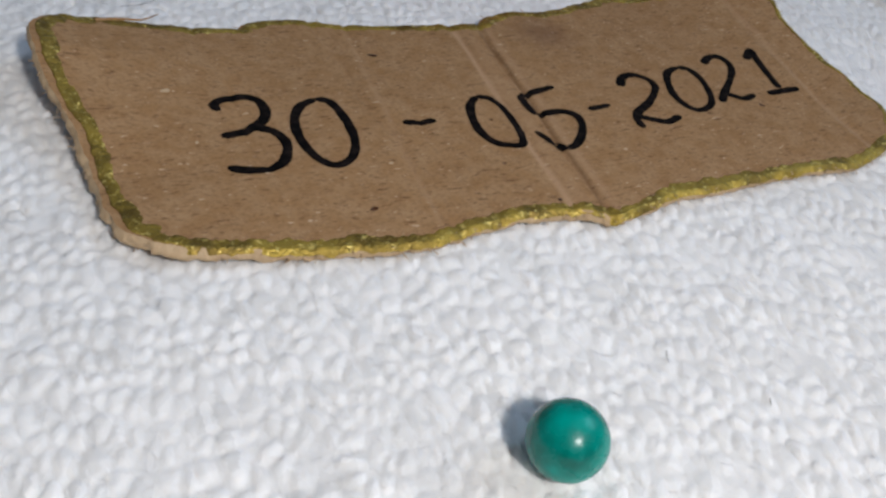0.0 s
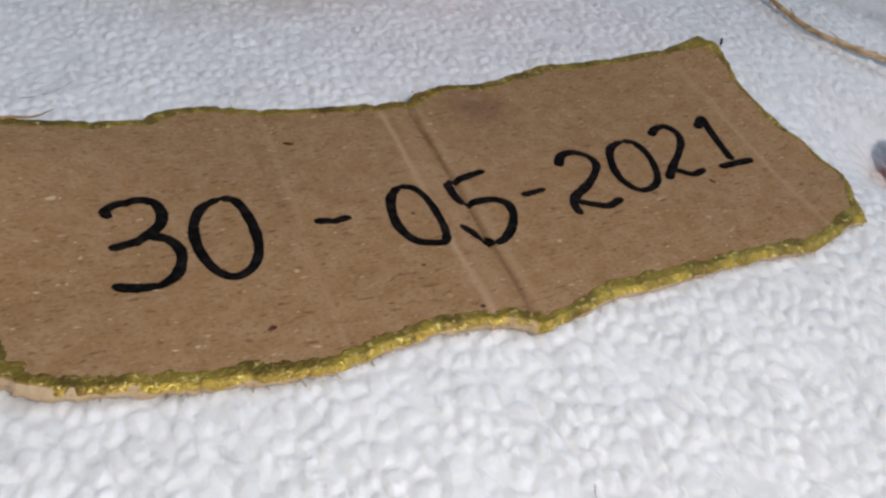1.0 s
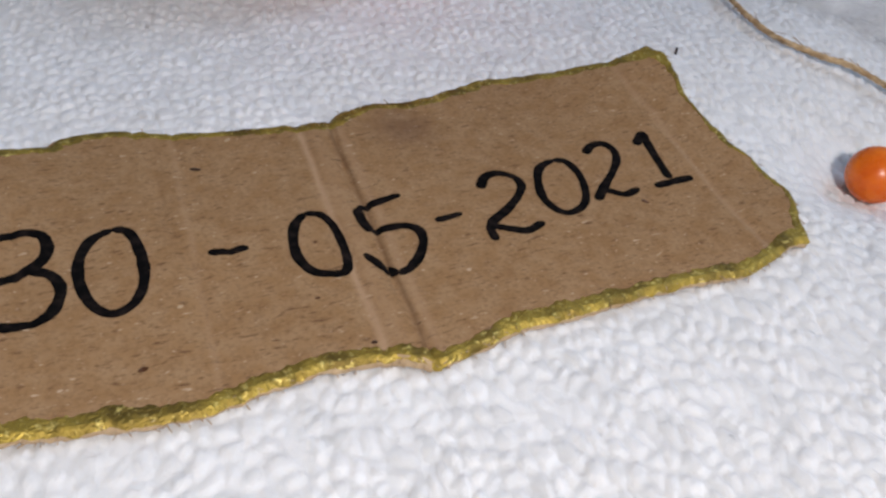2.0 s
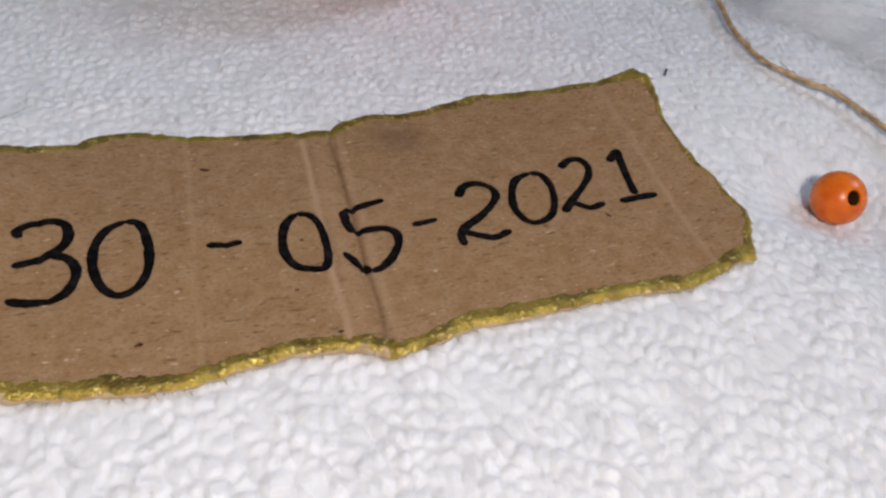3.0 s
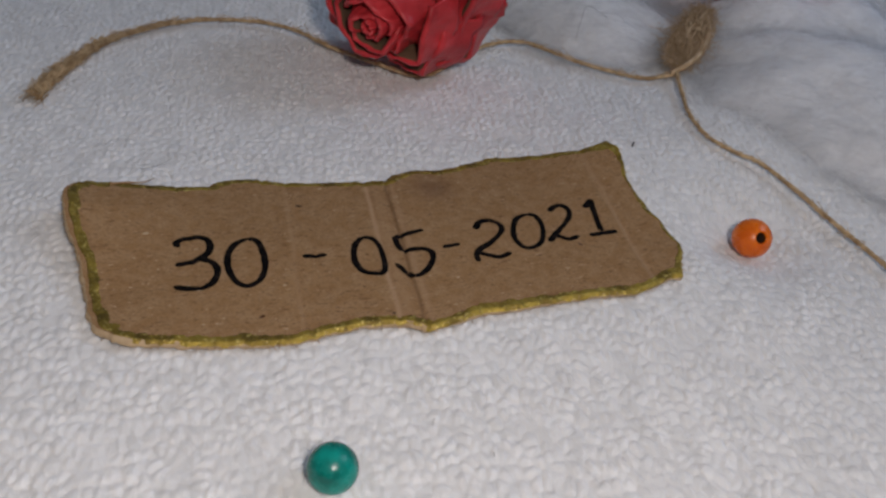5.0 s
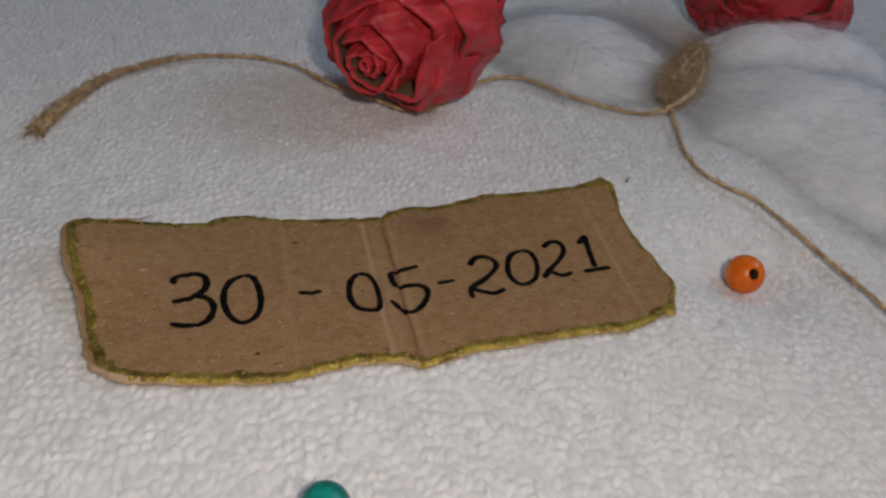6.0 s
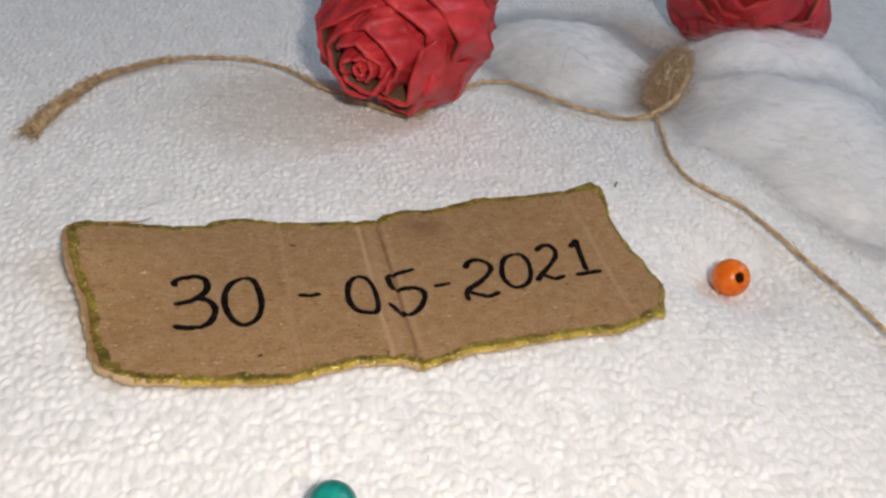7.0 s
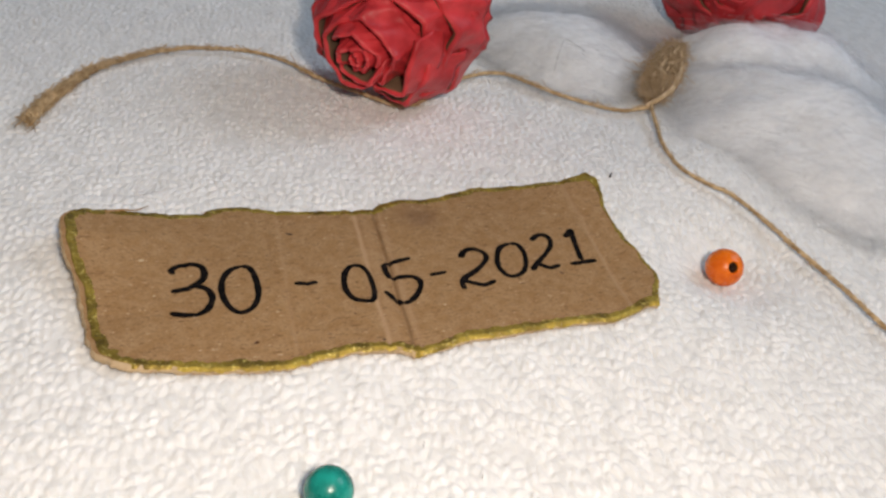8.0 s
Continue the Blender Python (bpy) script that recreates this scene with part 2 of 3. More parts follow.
def tufts(x, y, size, seed, stretch=1.0, turn=0.0, crease=0.3):
    """Soft tufts of wool side by side, each leaning its own way, with a parting round it; about 0..1."""
    c, s = math.cos(turn), math.sin(turn)
    u, v = (x * c + y * s) / size / stretch, (y * c - x * s) / size
    iu, iv = np.floor(u), np.floor(v)
    best, second = np.full(x.shape, 9.0), np.full(x.shape, 9.0)
    lean, tall = np.zeros(x.shape), np.zeros(x.shape)
    for du in (-1, 0, 1):
        for dv in (-1, 0, 1):
            cu, cv = iu + du, iv + dv
            h = []
            for a, b in ((127.1, 311.7), (269.5, 183.3), (419.2, 371.9), (97.3, 157.6), (61.7, 241.1)):
                q = np.sin(cu * a + cv * b + seed) * 43758.5453
                h.append(q - np.floor(q))
            eu, ev = u - cu - 0.02 - 0.96 * h[0], v - cv - 0.02 - 0.96 * h[1]
            d = np.hypot(eu, ev)
            near = d < best
            second = np.where(near, best, np.minimum(second, d))
            lean = np.where(near, 0.25 * (h[2] - 0.5) * eu + 1.1 * (h[3] - 0.5) * ev, lean)
            tall = np.where(near, h[4], tall)
            best = np.where(near, d, best)
    gap = np.clip((second - best) / crease, 0, 1)
    gap = gap * gap * (3 - 2 * gap)
    return gap * (0.5 + 0.22 * tall + 0.55 * lean + 0.3 * np.clip(1 - 1.6 * best * best, 0, 1))


def waves(x, y, length, seed):
    """A smooth random swell, about -1..1."""
    out = np.zeros(x.shape)
    rng = np.random.RandomState(seed)
    for _ in range(7):
        a, p = rng.uniform(0, 2 * math.pi, 2)
        k = 2 * math.pi / (length * rng.uniform(0.7, 1.6))
        out += np.sin((x * math.cos(a) + y * math.sin(a)) * k + p)
    return out / 4


def cloth_height(x, y):
    """Height of the fleece in mm at x, y in mm."""
    wx, wy = x + 0.4 * waves(x, y, 8, 1), y + 0.5 * waves(x, y, 8, 2)
    big = tufts(wx, wy, 1.85, 3.0, 1.5, 1.35, 0.48)
    small = tufts(x + 0.3 * waves(x, y, 2.5, 4), y + 0.3 * waves(x, y, 2.5, 8), 0.95, 9.0, 1.4, 1.2, 0.55)
    deep = np.clip(0.92 + 0.3 * waves(x, y, 13, 11), 0.5, 1.3)
    z = deep * (0.5 * big + 0.15 * small) + 0.02 * waves(x, y, 4.3, 12) - 0.6 + 0.1 * waves(x, y, 55, 6)
    # thin partings where the pile has been brushed, running up the cloth
    lane = np.abs(waves(x + 0.35 * waves(x, y, 5, 31), y * 0.22, 9, 33))
    z -= 0.75 * np.exp(-(lane / 0.035) ** 2) * np.clip(2.2 * waves(x, y, 11, 35) - 0.9, 0, 1)
    # the pile swells up round and under the card
    out = np.hypot(np.clip(np.abs(x - 40) - 54, 0, None), np.clip(np.abs(y - 6) - 21, 0, None))
    curl = 4.5 * (np.clip(12 - np.clip(x, -16, None), 0, None) / 26) ** 1.6 * np.clip((y + 3) / 25, 0.12, 1)
    east = 4.0 * (np.clip(np.clip(x, None, 95) - 72, 0, None) / 23) ** 1.5 * np.clip((y + 3) / 28, 0, 1)
    # the cloth lifts beside the cotton and sinks round the orange bead
    z = z + 3.0 * np.exp(-((x - 135) ** 2 + (y - 33) ** 2) / 22 ** 2) - 4.6 * np.exp(-((x - 116) ** 2 + (y + 3) ** 2) / 13 ** 2)
    return z + np.exp(-(out / 24.0) ** 2) * (1.6 + 0.12 * curl + 0.45 * east)


def graded(lo, hi, step, out):
    """Even steps from lo to hi, then ever longer ones out to out on both sides."""
    xs = list(np.arange(lo, hi, step))
    grow, x = step, xs[-1]
    while x < hi + out:
        grow *= 1.06
        x += grow
        xs.append(x)
    grow, x = step, lo
    while x > lo - out:
        grow *= 1.06
        x -= grow
        xs.insert(0, x)
    return np.array(xs)


def fleece_blanket():
    xs, ys = graded(-60, 235, 0.38, 330), graded(-80, 165, 0.38, 330)
    x, y = np.meshgrid(xs, ys)
    z = cloth_height(x, y)
    n, m = x.shape
    co = np.stack([x, y, z], -1).reshape(-1, 3) * MM
    i = np.arange((n - 1) * m).reshape(n - 1, m)[:, :-1].ravel()
    quads = np.stack([i, i + 1, i + m + 1, i + m], -1).astype(np.int32)
    data = bpy.data.meshes.new("fleece_blanket")
    data.vertices.add(len(co))
    data.vertices.foreach_set("co", co.ravel())
    data.loops.add(quads.size)
    data.loops.foreach_set("vertex_index", quads.ravel())
    data.polygons.add(len(quads))
    data.polygons.foreach_set("loop_start", np.arange(0, quads.size, 4, dtype=np.int32))
    data.update(calc_edges=True)
    data.shade_smooth()
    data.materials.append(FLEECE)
    ob = tagged(new("fleece_blanket", data), "white fleece blanket with a pebbly tufted pile spread flat", "blanket")
    # the woven backing under the pile, down to the floor
    e = (xs[0], xs[-1], ys[0], ys[-1])
    v = [(a, b, c) for a in (e[0] + 1, e[1] - 1) for b in (e[2] + 1, e[3] - 1) for c in (FLOOR_Z, -7.6)]
    f = [(0, 1, 3, 2), (4, 6, 7, 5), (0, 4, 5, 1), (2, 3, 7, 6), (0, 2, 6, 4), (1, 5, 7, 3)]
    link_mesh("backing", v, f, FLEECE, ob, smooth=False)
    return ob


BLANKET = fleece_blanket()


def fleece_fuzz(count):
    """Short curled wool fibres that stand out of the pile."""
    rng = np.random.RandomState(21)
    n, sides = 4, 3
    x, y = rng.uniform(-55, 215, count), rng.uniform(-75, 150, count)
    a, size, turn = rng.uniform(0, 2 * math.pi, count), rng.uniform(0.8, 2.6, count), rng.uniform(-1.6, 1.6, count)
    rise, thick = rng.uniform(0.0, 0.55, count), rng.uniform(0.012, 0.03, count)
    base = cloth_height(x, y) - 0.1
    rings = []
    for k in range(n):
        f = k / (n - 1)
        w = a + turn * f
        px, py, pz = x + np.cos(w) * size * f, y + np.sin(w) * size * f, base + rise * math.sin(math.pi * (0.1 + 0.8 * f))
        for q in range(sides):
            v = 2 * math.pi * q / sides
            rings.append(np.stack([px - np.sin(w) * thick * math.cos(v), py + np.cos(w) * thick * math.cos(v), pz + thick * math.sin(v)], -1))
    co = np.stack(rings, 1).reshape(-1, 3) * MM
    quad = np.array(grid_faces(n, sides, 0, True))
    quads = (quad[None] + (np.arange(count) * n * sides)[:, None, None]).reshape(-1, 4).astype(np.int32)
    data = bpy.data.meshes.new("fuzz")
    data.vertices.add(len(co))
    data.vertices.foreach_set("co", co.ravel())
    data.loops.add(quads.size)
    data.loops.foreach_set("vertex_index", quads.ravel())
    data.polygons.add(len(quads))
    data.polygons.foreach_set("loop_start", np.arange(0, quads.size, 4, dtype=np.int32))
    data.update(calc_edges=True)
    data.materials.append(FLEECE)
    ob = tagged(new("fuzz", data), "fine curled white wool fibres", kind="stuff")
    ob.parent = BLANKET


fleece_fuzz(26000)

# ---- the torn cardboard tag ----


def groove(x, y, x_top, x_low, depth, width):
    """A dent along a slanting line across the card."""
    mid = x_low + (x_top - x_low) * (y + 19) / 45
    mid += 0.35 * math.sin(y * 0.3 + x_top)
    return -depth * math.exp(-((x - mid) / width) ** 2)


def card_z(x, y):
    """Height of the card's face, mm: the ends curl up, two creases cross it."""
    z = 3.0 + 4.5 * (max(0, 12 - x) / 26) ** 1.6 * max(0.12, min(1, (y + 3) / 25))
    z += 4.0 * (max(0, x - 72) / 23) ** 1.5 * max(0, min(1, (y + 3) / 28))
    z += groove(x, y, 40, 36, 0.22, 0.45) + groove(x, y, 44.2, 40, 0.45, 0.4)
    z -= groove(x, y, 42.1, 38, 0.2, 0.9)
    z += groove(x, y, 20, 21, 0.28, 0.55) + groove(x, y, 88.5, 86, 0.26, 0.6) + groove(x, y, 3, 5, 0.2, 0.5) + groove(x, y, 24, 27, 0.22, 0.5)
    z += 0.035 * math.sin(2 * math.pi * (x + 0.09 * y) / 6.6)
    z += 0.12 * noise.noise(Vector((x * 0.06, y * 0.06, 2))) + 0.03 * noise.noise(Vector((x * 0.5, y * 0.5, 5)))
    return z


TOP_RIM = [(-13.6, 29.8), (-7.3, 30.3), (0, 30.4), (8, 30.2), (11, 31.7), (17.2, 31.9), (24.8, 29), (37, 27.2), (43.4, 26.7), (50, 29.3),
           (58, 28.6), (69, 31.3), (77.4, 30), (87, 28), (92, 27.6), (95.4, 27.8)]
RIGHT_RIM = [(95.4, 27.8), (96.4, 23.6), (94.4, 15), (94.3, 8.5), (95.6, -1), (95.8, -6.5), (94.4, -10), (91.6, -15.2)]
LOW_RIM = [(91.6, -15.2), (89, -15), (80.8, -17.6), (74.5, -17), (69, -16.9), (58, -17.4), (50.4, -17.4), (46.5, -18.2), (41, -19.2), (36.4, -17.4), (31, -16.4), (25, -16.6), (17, -18), (9.5, -16.8), (4.1, -16.0), (-5.5, -13.7), (-10.6, -11.5)]
LEFT_RIM = [(-10.6, -11.5), (-13.4, -8.4), (-14.3, -4.6), (-14.6, 2.2), (-15.5, 8.9), (-16.9, 15.7), (-17.6, 22.0), (-16.9, 27.0), (-13.6, 29.8)]


def even(points, count):
    """count + 1 points evenly spaced along a smooth curve."""
    pts = spline([(x, y, 0) for x, y in points], 0.3)
    run = np.concatenate([[0], np.cumsum([(b - a).length for a, b in zip(pts, pts[1:])])])
    at = np.linspace(0, run[-1], count + 1)
    arr = np.array([tuple(p) for p in pts])
    return np.stack([np.interp(at, run, arr[:, 0]), np.interp(at, run, arr[:, 1])], -1)


def ragged(points, seed):
    """Fine tearing along a rim; the ends stay."""
    out = points.copy()
    d = np.gradient(points, axis=0)
    d /= np.linalg.norm(d, axis=1)[:, None] + 1e-9
    n = len(points)
    for i in range(n):
        fade = min(1, min(i, n - 1 - i) / 4)
        j = 0.32 * rough1(i, seed, 0.16) + 0.2 * rough1(i, seed + 3, 0.45)
        out[i] += fade * j * np.array([d[i][1], -d[i][0]])
    return out


NS, NV = 300, 110
top, right = ragged(even(TOP_RIM, NS), 1), ragged(even(RIGHT_RIM, NV), 2)
low, left = ragged(even(LOW_RIM, NS), 3), ragged(even(LEFT_RIM, NV), 4)
low_lr, left_lr = low[::-1], left          # low rim from west to east, left rim from low to top
right_up = right[::-1]


def card_point(i, j):
    """A point of the card's face from its four rims (i along, j across)."""
    s, v = i / NS, j / NV
    p = (1 - v) * low_lr[i] + v * top[i] + (1 - s) * left_lr[j] + s * right_up[j]
    c = (1 - s) * (1 - v) * low_lr[0] + s * (1 - v) * low_lr[-1] + (1 - s) * v * top[0] + s * v * top[-1]
    return p - c


def rim_loop():
    """The rim once round, counterclockwise from above, with its outward normals."""
    pts = np.concatenate([low_lr[:-1], right_up[:-1], top[::-1][:-1], left_lr[::-1][:-1]])
    d = np.roll(pts, -2, 0) - np.roll(pts, 2, 0)
    d /= np.linalg.norm(d, axis=1)[:, None]
    return pts, np.stack([d[:, 1], -d[:, 0]], -1)


def card_tag():
    card = thing("cardboard_tag", "torn brown cardboard tag with gold painted edges and handwritten date", "tag")
    verts = []
    for j in range(NV + 1):
        for i in range(NS + 1):
            x, y = card_point(i, j)
            verts.append((x, y, card_z(x, y)))
    link_mesh("face", verts, grid_faces(NV + 1, NS + 1), KRAFT, card, "brown kraft paper face with creases")
    pts, out = rim_loop()
    n = len(pts)
    # torn edge: the layers of the board, more ragged towards the underside
    verts, rows = [], 7
    for r in range(rows):
        f = r / (rows - 1)
        for k in range(n):
            x, y = pts[k]
            front = max(0.0, -out[k][1]) * 0.4 + 0.5 * max(0.0, -out[k][0])
            go = math.sin(f * math.pi * 0.75) * (0.16 + front * (0.55 + 0.9 * rough1(k, 9, 0.06) + 0.5 * rough1(k, 10, 0.25)))
            go += f * (0.22 * rough1(k, 11 + r, 0.3) + 0.12 * rough1(k, 21 + r, 0.8))
            if r == 0:
                go = 0
            verts.append((x + out[k][0] * go, y + out[k][1] * go, card_z(x, y) - 1.35 * f - 0.1 * f * rough1(k, 31 + r, 0.3)))
    link_mesh("torn_edge", verts, grid_faces(rows, n, 0, True), TORN, card, "pale torn fibrous board edge")
    verts = []
    for j in range(0, NV + 1, 5):
        for i in range(0, NS + 1, 5):
            x, y = card_point(i, j)
            verts.append((x, y, card_z(x, y) - 1.35))
    w = len(range(0, NS + 1, 5))
    link_mesh("underside", verts, [q[::-1] for q in grid_faces(len(verts) // w, w)], KRAFT, card)
    # gold paint: an uneven brushed band that rolls over the rim
    verts, rows = [], 9
    for r in range(rows):
        f = r / (rows - 1)
        for k in range(n):
            side = 0.1 * max(0.0, -out[k][1])
            wide = 1.22 + side + 0.6 * rough1(k, 41, 0.07) + 0.3 * rough1(k, 42, 0.25) + 0.35 * rough1(k, 43, 0.85) + 0.4 * max(0, -out[k][0]) + 0.25 * max(0, out[k][1]) - 0.65 * max(0, out[k][0])
            wide += 1.3 * math.exp(-((pts[k][0] - 95) ** 2 + (pts[k][1] - 27) ** 2) / 14) + 0.2 * math.exp(-((pts[k][0] - 92) ** 2 + (pts[k][1] + 13) ** 2) / 16)
            inset = 0.9 * max(0.0, -out[k][0]) ** 2 * (1 + 0.5 * rough1(k, 47, 0.12))
            front = max(0.0, -out[k][1])
            cover = front * max(0.0, 0.02 + 0.8 * rough1(k, 65, 0.09) + 0.6 * rough1(k, 66, 0.35))
            hang = max(0.0, 1 - 1.2 * inset)
            go = 0.05 - inset - max(0, r - 2) / (rows - 3) * wide
            lift = 0.10 + 0.06 * rough1(k, 51 + r, 0.4) if r < rows - 1 else 0.02
            if r < 2:
                go = (0.14 + 0.12 * (1 - r) + front * (0.26 + 0.14 * (1 - r) + 0.12 * rough1(k, 70 + r, 0.3))) * hang - inset
                lift = -(0.12 + (0.2 + 0.95 * cover) * (1 - r) + 0.15 * front) * hang + 0.03
            x, y = pts[k][0] + out[k][0] * go, pts[k][1] + out[k][1] * go
            z = card_z(pts[k][0], pts[k][1]) if go > -0.3 else card_z(x, y)
            verts.append((x, y, z + lift))
    link_mesh("gold_border", verts, [q[::-1] for q in grid_faces(rows, n, 0, True)], GOLD, card, "glittering gold painted border")
    # torn fibres and flakes of paper along the rim
    rng = random.Random(12)
    verts, faces = [], []
    for _ in range(800):
        k = rng.randrange(n)
        if out[k][1] > 0.3 and rng.random() < 0.6:
            continue
        x, y = pts[k]
        start = Vector((x, y, card_z(x, y) - rng.uniform(0.1, 1.3))) + Vector((out[k][0], out[k][1], 0)) * rng.uniform(-0.1, 0.4)
        along = Vector((-out[k][1], out[k][0], 0)) * rng.uniform(-1, 1)
        way = (Vector((out[k][0], out[k][1], 0)) * rng.uniform(0.2, 1) + along + Vector((0, 0, rng.uniform(-0.5, 0.35)))).normalized()
        size = rng.uniform(0.25, 0.9)
        bend = Vector((rng.gauss(0, 1), rng.gauss(0, 1), rng.gauss(0, 0.6))) * 0.25 * size
        tube([start + way * (size * q / 3) + bend * (q / 3) ** 2 for q in range(4)], rng.uniform(0.025, 0.08), 3, verts, faces, False)
    tagged(link_mesh("fibre", verts, faces, TORN, card), kind="stuff")
    return card


CARD = card_tag()


def stroke(points, width, seed, verts, faces):
    """A marker line on the card's face, its width uneven."""
    path = spline([(x, y, 0) for x, y in points], 0.22)
    base, n, rows = len(verts), len(path), 5
    for i, p in enumerate(path):
        d = (path[min(i + 1, n - 1)] - path[max(i - 1, 0)]).normalized()
        side = Vector((-d.y, d.x, 0))
        ends = min(1.0, 0.45 + min(i, n - 1 - i) * 0.22)
        w = 1.09 * width * ends * (1 + 0.24 * rough1(i, seed, 0.1))
        for r in range(rows):
            f = r / (rows - 1) - 0.5
            q = p + side * (f * (w + 0.16 * rough1(i, seed + 5 + (f > 0), 0.5) * (abs(f) == 0.5)))
            verts.append((q.x, q.y, card_z(q.x, q.y) + (0.02 if abs(f) == 0.5 else 0.06)))
    faces.extend(grid_faces(n, rows, base))


def ink(name, strokes, width=1.2):
    verts, faces = [], []
    for k, s in enumerate(strokes):
        stroke(s, width, 3.7 * k + len(name), verts, faces)
    link_mesh(name, verts, [q[::-1] for q in faces], INK, CARD, "handwritten in black marker")


ink("digit_three", [[(1.5, 10.3), (1.2, 11.6), (2.7, 12.8), (4.9, 13.2), (6.7, 12.3), (7.1, 10.2), (6.5, 8.2), (4.8, 6.7), (2.4, 5.6), (0.5, 5.2)],
                    [(4.8, 6.7), (6.8, 5.4), (7.6, 3.3), (7.2, 1.0), (5.9, -1.0), (3.6, -1.7), (1.3, -1.4), (-0.2, -0.5)]], 1.25)
ink("digit_zero", [[(14.0, 11.3), (11.6, 10.1), (10, 7.2), (9.5, 3.6), (9.9, 0.4), (10.9, -1.8), (12.3, -2.6), (14.2, -1.7), (15.6, 0.8), (16.2, 4.2),
                    (16.1, 8), (15.5, 10.5), (14.0, 11.3)]], 1.2)
ink("dash", [[(23.1, 4.1), (25.3, 3.7), (27.5, 3.6)]], 1.1)
ink("digit_zero", [[(35.2, 7.7), (33.6, 6), (32.6, 3.5), (32.2, 0.4), (32.9, -2.3), (34.4, -3.4), (36.3, -3.7), (37.3, -1.8), (37.7, 1.4), (37.7, 4.8),
                    (37, 7), (35.2, 7.7)]], 1.15)
ink("digit_five", [[(47.4, 8), (44.3, 7.4), (41.4, 6.7)], [(41.4, 6.8), (41.2, 4.3), (41.6, 2.1)],
                   [(41.6, 2.2), (45.3, 2.2), (46.9, 0.8), (46.6, -1.4), (45.1, -3.7), (43.3, -5.3), (41.8, -5.9)], [(41.8, -5.9), (40.8, -4.5), (39.3, -1.6)]], 1.1)
ink("dash", [[(49.5, 1.9), (51.3, 2.0), (53.1, 2.2)]], 1.0)
ink("digit_two", [[(57.5, 6.2), (59, 8.2), (60.9, 8.7), (62.7, 7.4), (62.8, 5.3), (61.2, 3.2), (58.9, 1.3), (56.3, -0.3), (55.1, -1.8), (54.8, -4)],
                  [(55.6, -1.3), (57.8, -2.6), (59.4, -3.3), (61.9, -2.4)]], 1.15)
ink("digit_zero", [[(69.5, 9.3), (67.1, 8.2), (65.5, 5.9), (64.3, 2.2), (64.7, -0.7), (66.1, -1.7), (68.3, -0.9), (69.9, 1.2), (71.2, 4.9), (71.1, 8.3), (69.5, 9.3)]], 1.1)
ink("digit_two", [[(74.4, 9.2), (76.2, 10.6), (77.9, 10.5), (78.5, 8.6), (77.7, 6.5), (75.5, 4.1), (72.7, 1.6), (70.7, -0.5)], [(72.6, 1.4), (73.7, 0.3), (74.9, -0.5), (77.2, 0.2)]], 1.1)
ink("digit_one", [[(82, 8.6), (84.5, 10.9)], [(84.4, 10.9), (83.6, 7.7), (82.8, 3.6), (82.3, 0.7)], [(79.4, -0.1), (82.3, 0.0), (85.4, 0.1)]], 1.15)


def speck(x, y, a, b, turn, material=HOLE):
    """A small dark fleck pressed into the paper."""
    verts = [(x, y, card_z(x, y) + 0.08)]
    for k in range(10):
        w = 2 * math.pi * k / 10
        u, v = a * math.cos(w) * (1 + 0.3 * rough1(k, x)), b * math.sin(w) * (1 + 0.3 * rough1(k, y))
        px, py = x + u * math.cos(turn) - v * math.sin(turn), y + u * math.sin(turn) + v * math.cos(turn)
        verts.append((px, py, card_z(px, py) + 0.02))
    link_mesh("speck", verts, [(0, k + 1, (k + 1) % 10 + 1) for k in range(10)], material, CARD)


for a in ((25.3, 20.5, 0.75, 0.32, -0.5), (13.4, -11.3, 0.55, 0.32, 0.2), (76.4, -2.5, 0.6, 0.3, -0.9), (34.8, 2.2, 0.3, 0.2, 0), (35.5, -15.0, 0.4, 0.25, 0.4), (32.2, -6.8, 0.3, 0.2, 0)):
    speck(*a)
for a in ((-3.9, 14.6, 0.6, 0.35, 0.4), (-2.5, 4.5, 0.3, 0.2, 1.0), (18.5, -3.6, 0.35, 0.25, 0.2), (46.5, 22.8, 0.35, 0.2, 0.3), (30.6, 26.0, 0.5, 0.3, 0.6)):
    speck(*a, material=TORN)

# ---- wooden beads ----


def bead(name, label, radius, place, axis, paint, hole, rim):
    """A round bead with a drilled hole along axis."""
    prof = []
    a0 = math.asin((hole + rim) / radius)
    for k in range(33):
        a = a0 + (math.pi - 2 * a0) * k / 32
        prof.append((radius * math.sin(a), radius * math.cos(a)))
    z = radius * math.cos(a0)
    prof = [(hole, z - 0.45), (hole + 0.06, z - 0.15), (hole + 0.16, z + 0.01)] + prof + [(hole + 0.16, -z - 0.01), (hole + 0.06, 0.15 - z), (hole, 0.45 - z)]
    verts = [(r * math.cos(2 * math.pi * k / 48), r * math.sin(2 * math.pi * k / 48), h) for r, h in prof for k in range(48)]
    ob = link_mesh(name, verts, [q[::-1] for q in grid_faces(len(prof), 48, 0, True)], paint)
    turn = Vector(axis).to_track_quat("Z", "Y").to_matrix().to_4x4()
    ob.matrix_world = Matrix.Translation(Vector(place) * MM) @ turn
    verts = [(hole * math.cos(2 * math.pi * k / 24), hole * math.sin(2 * math.pi * k / 24), h) for h in (z - 0.44, 0, 0.44 - z) for k in range(24)]
    link_mesh("drill_hole", verts, grid_faces(3, 24, 0, True), HOLE, ob, "dark drilled hole")
    return tagged(ob, label, "bead", "beads")


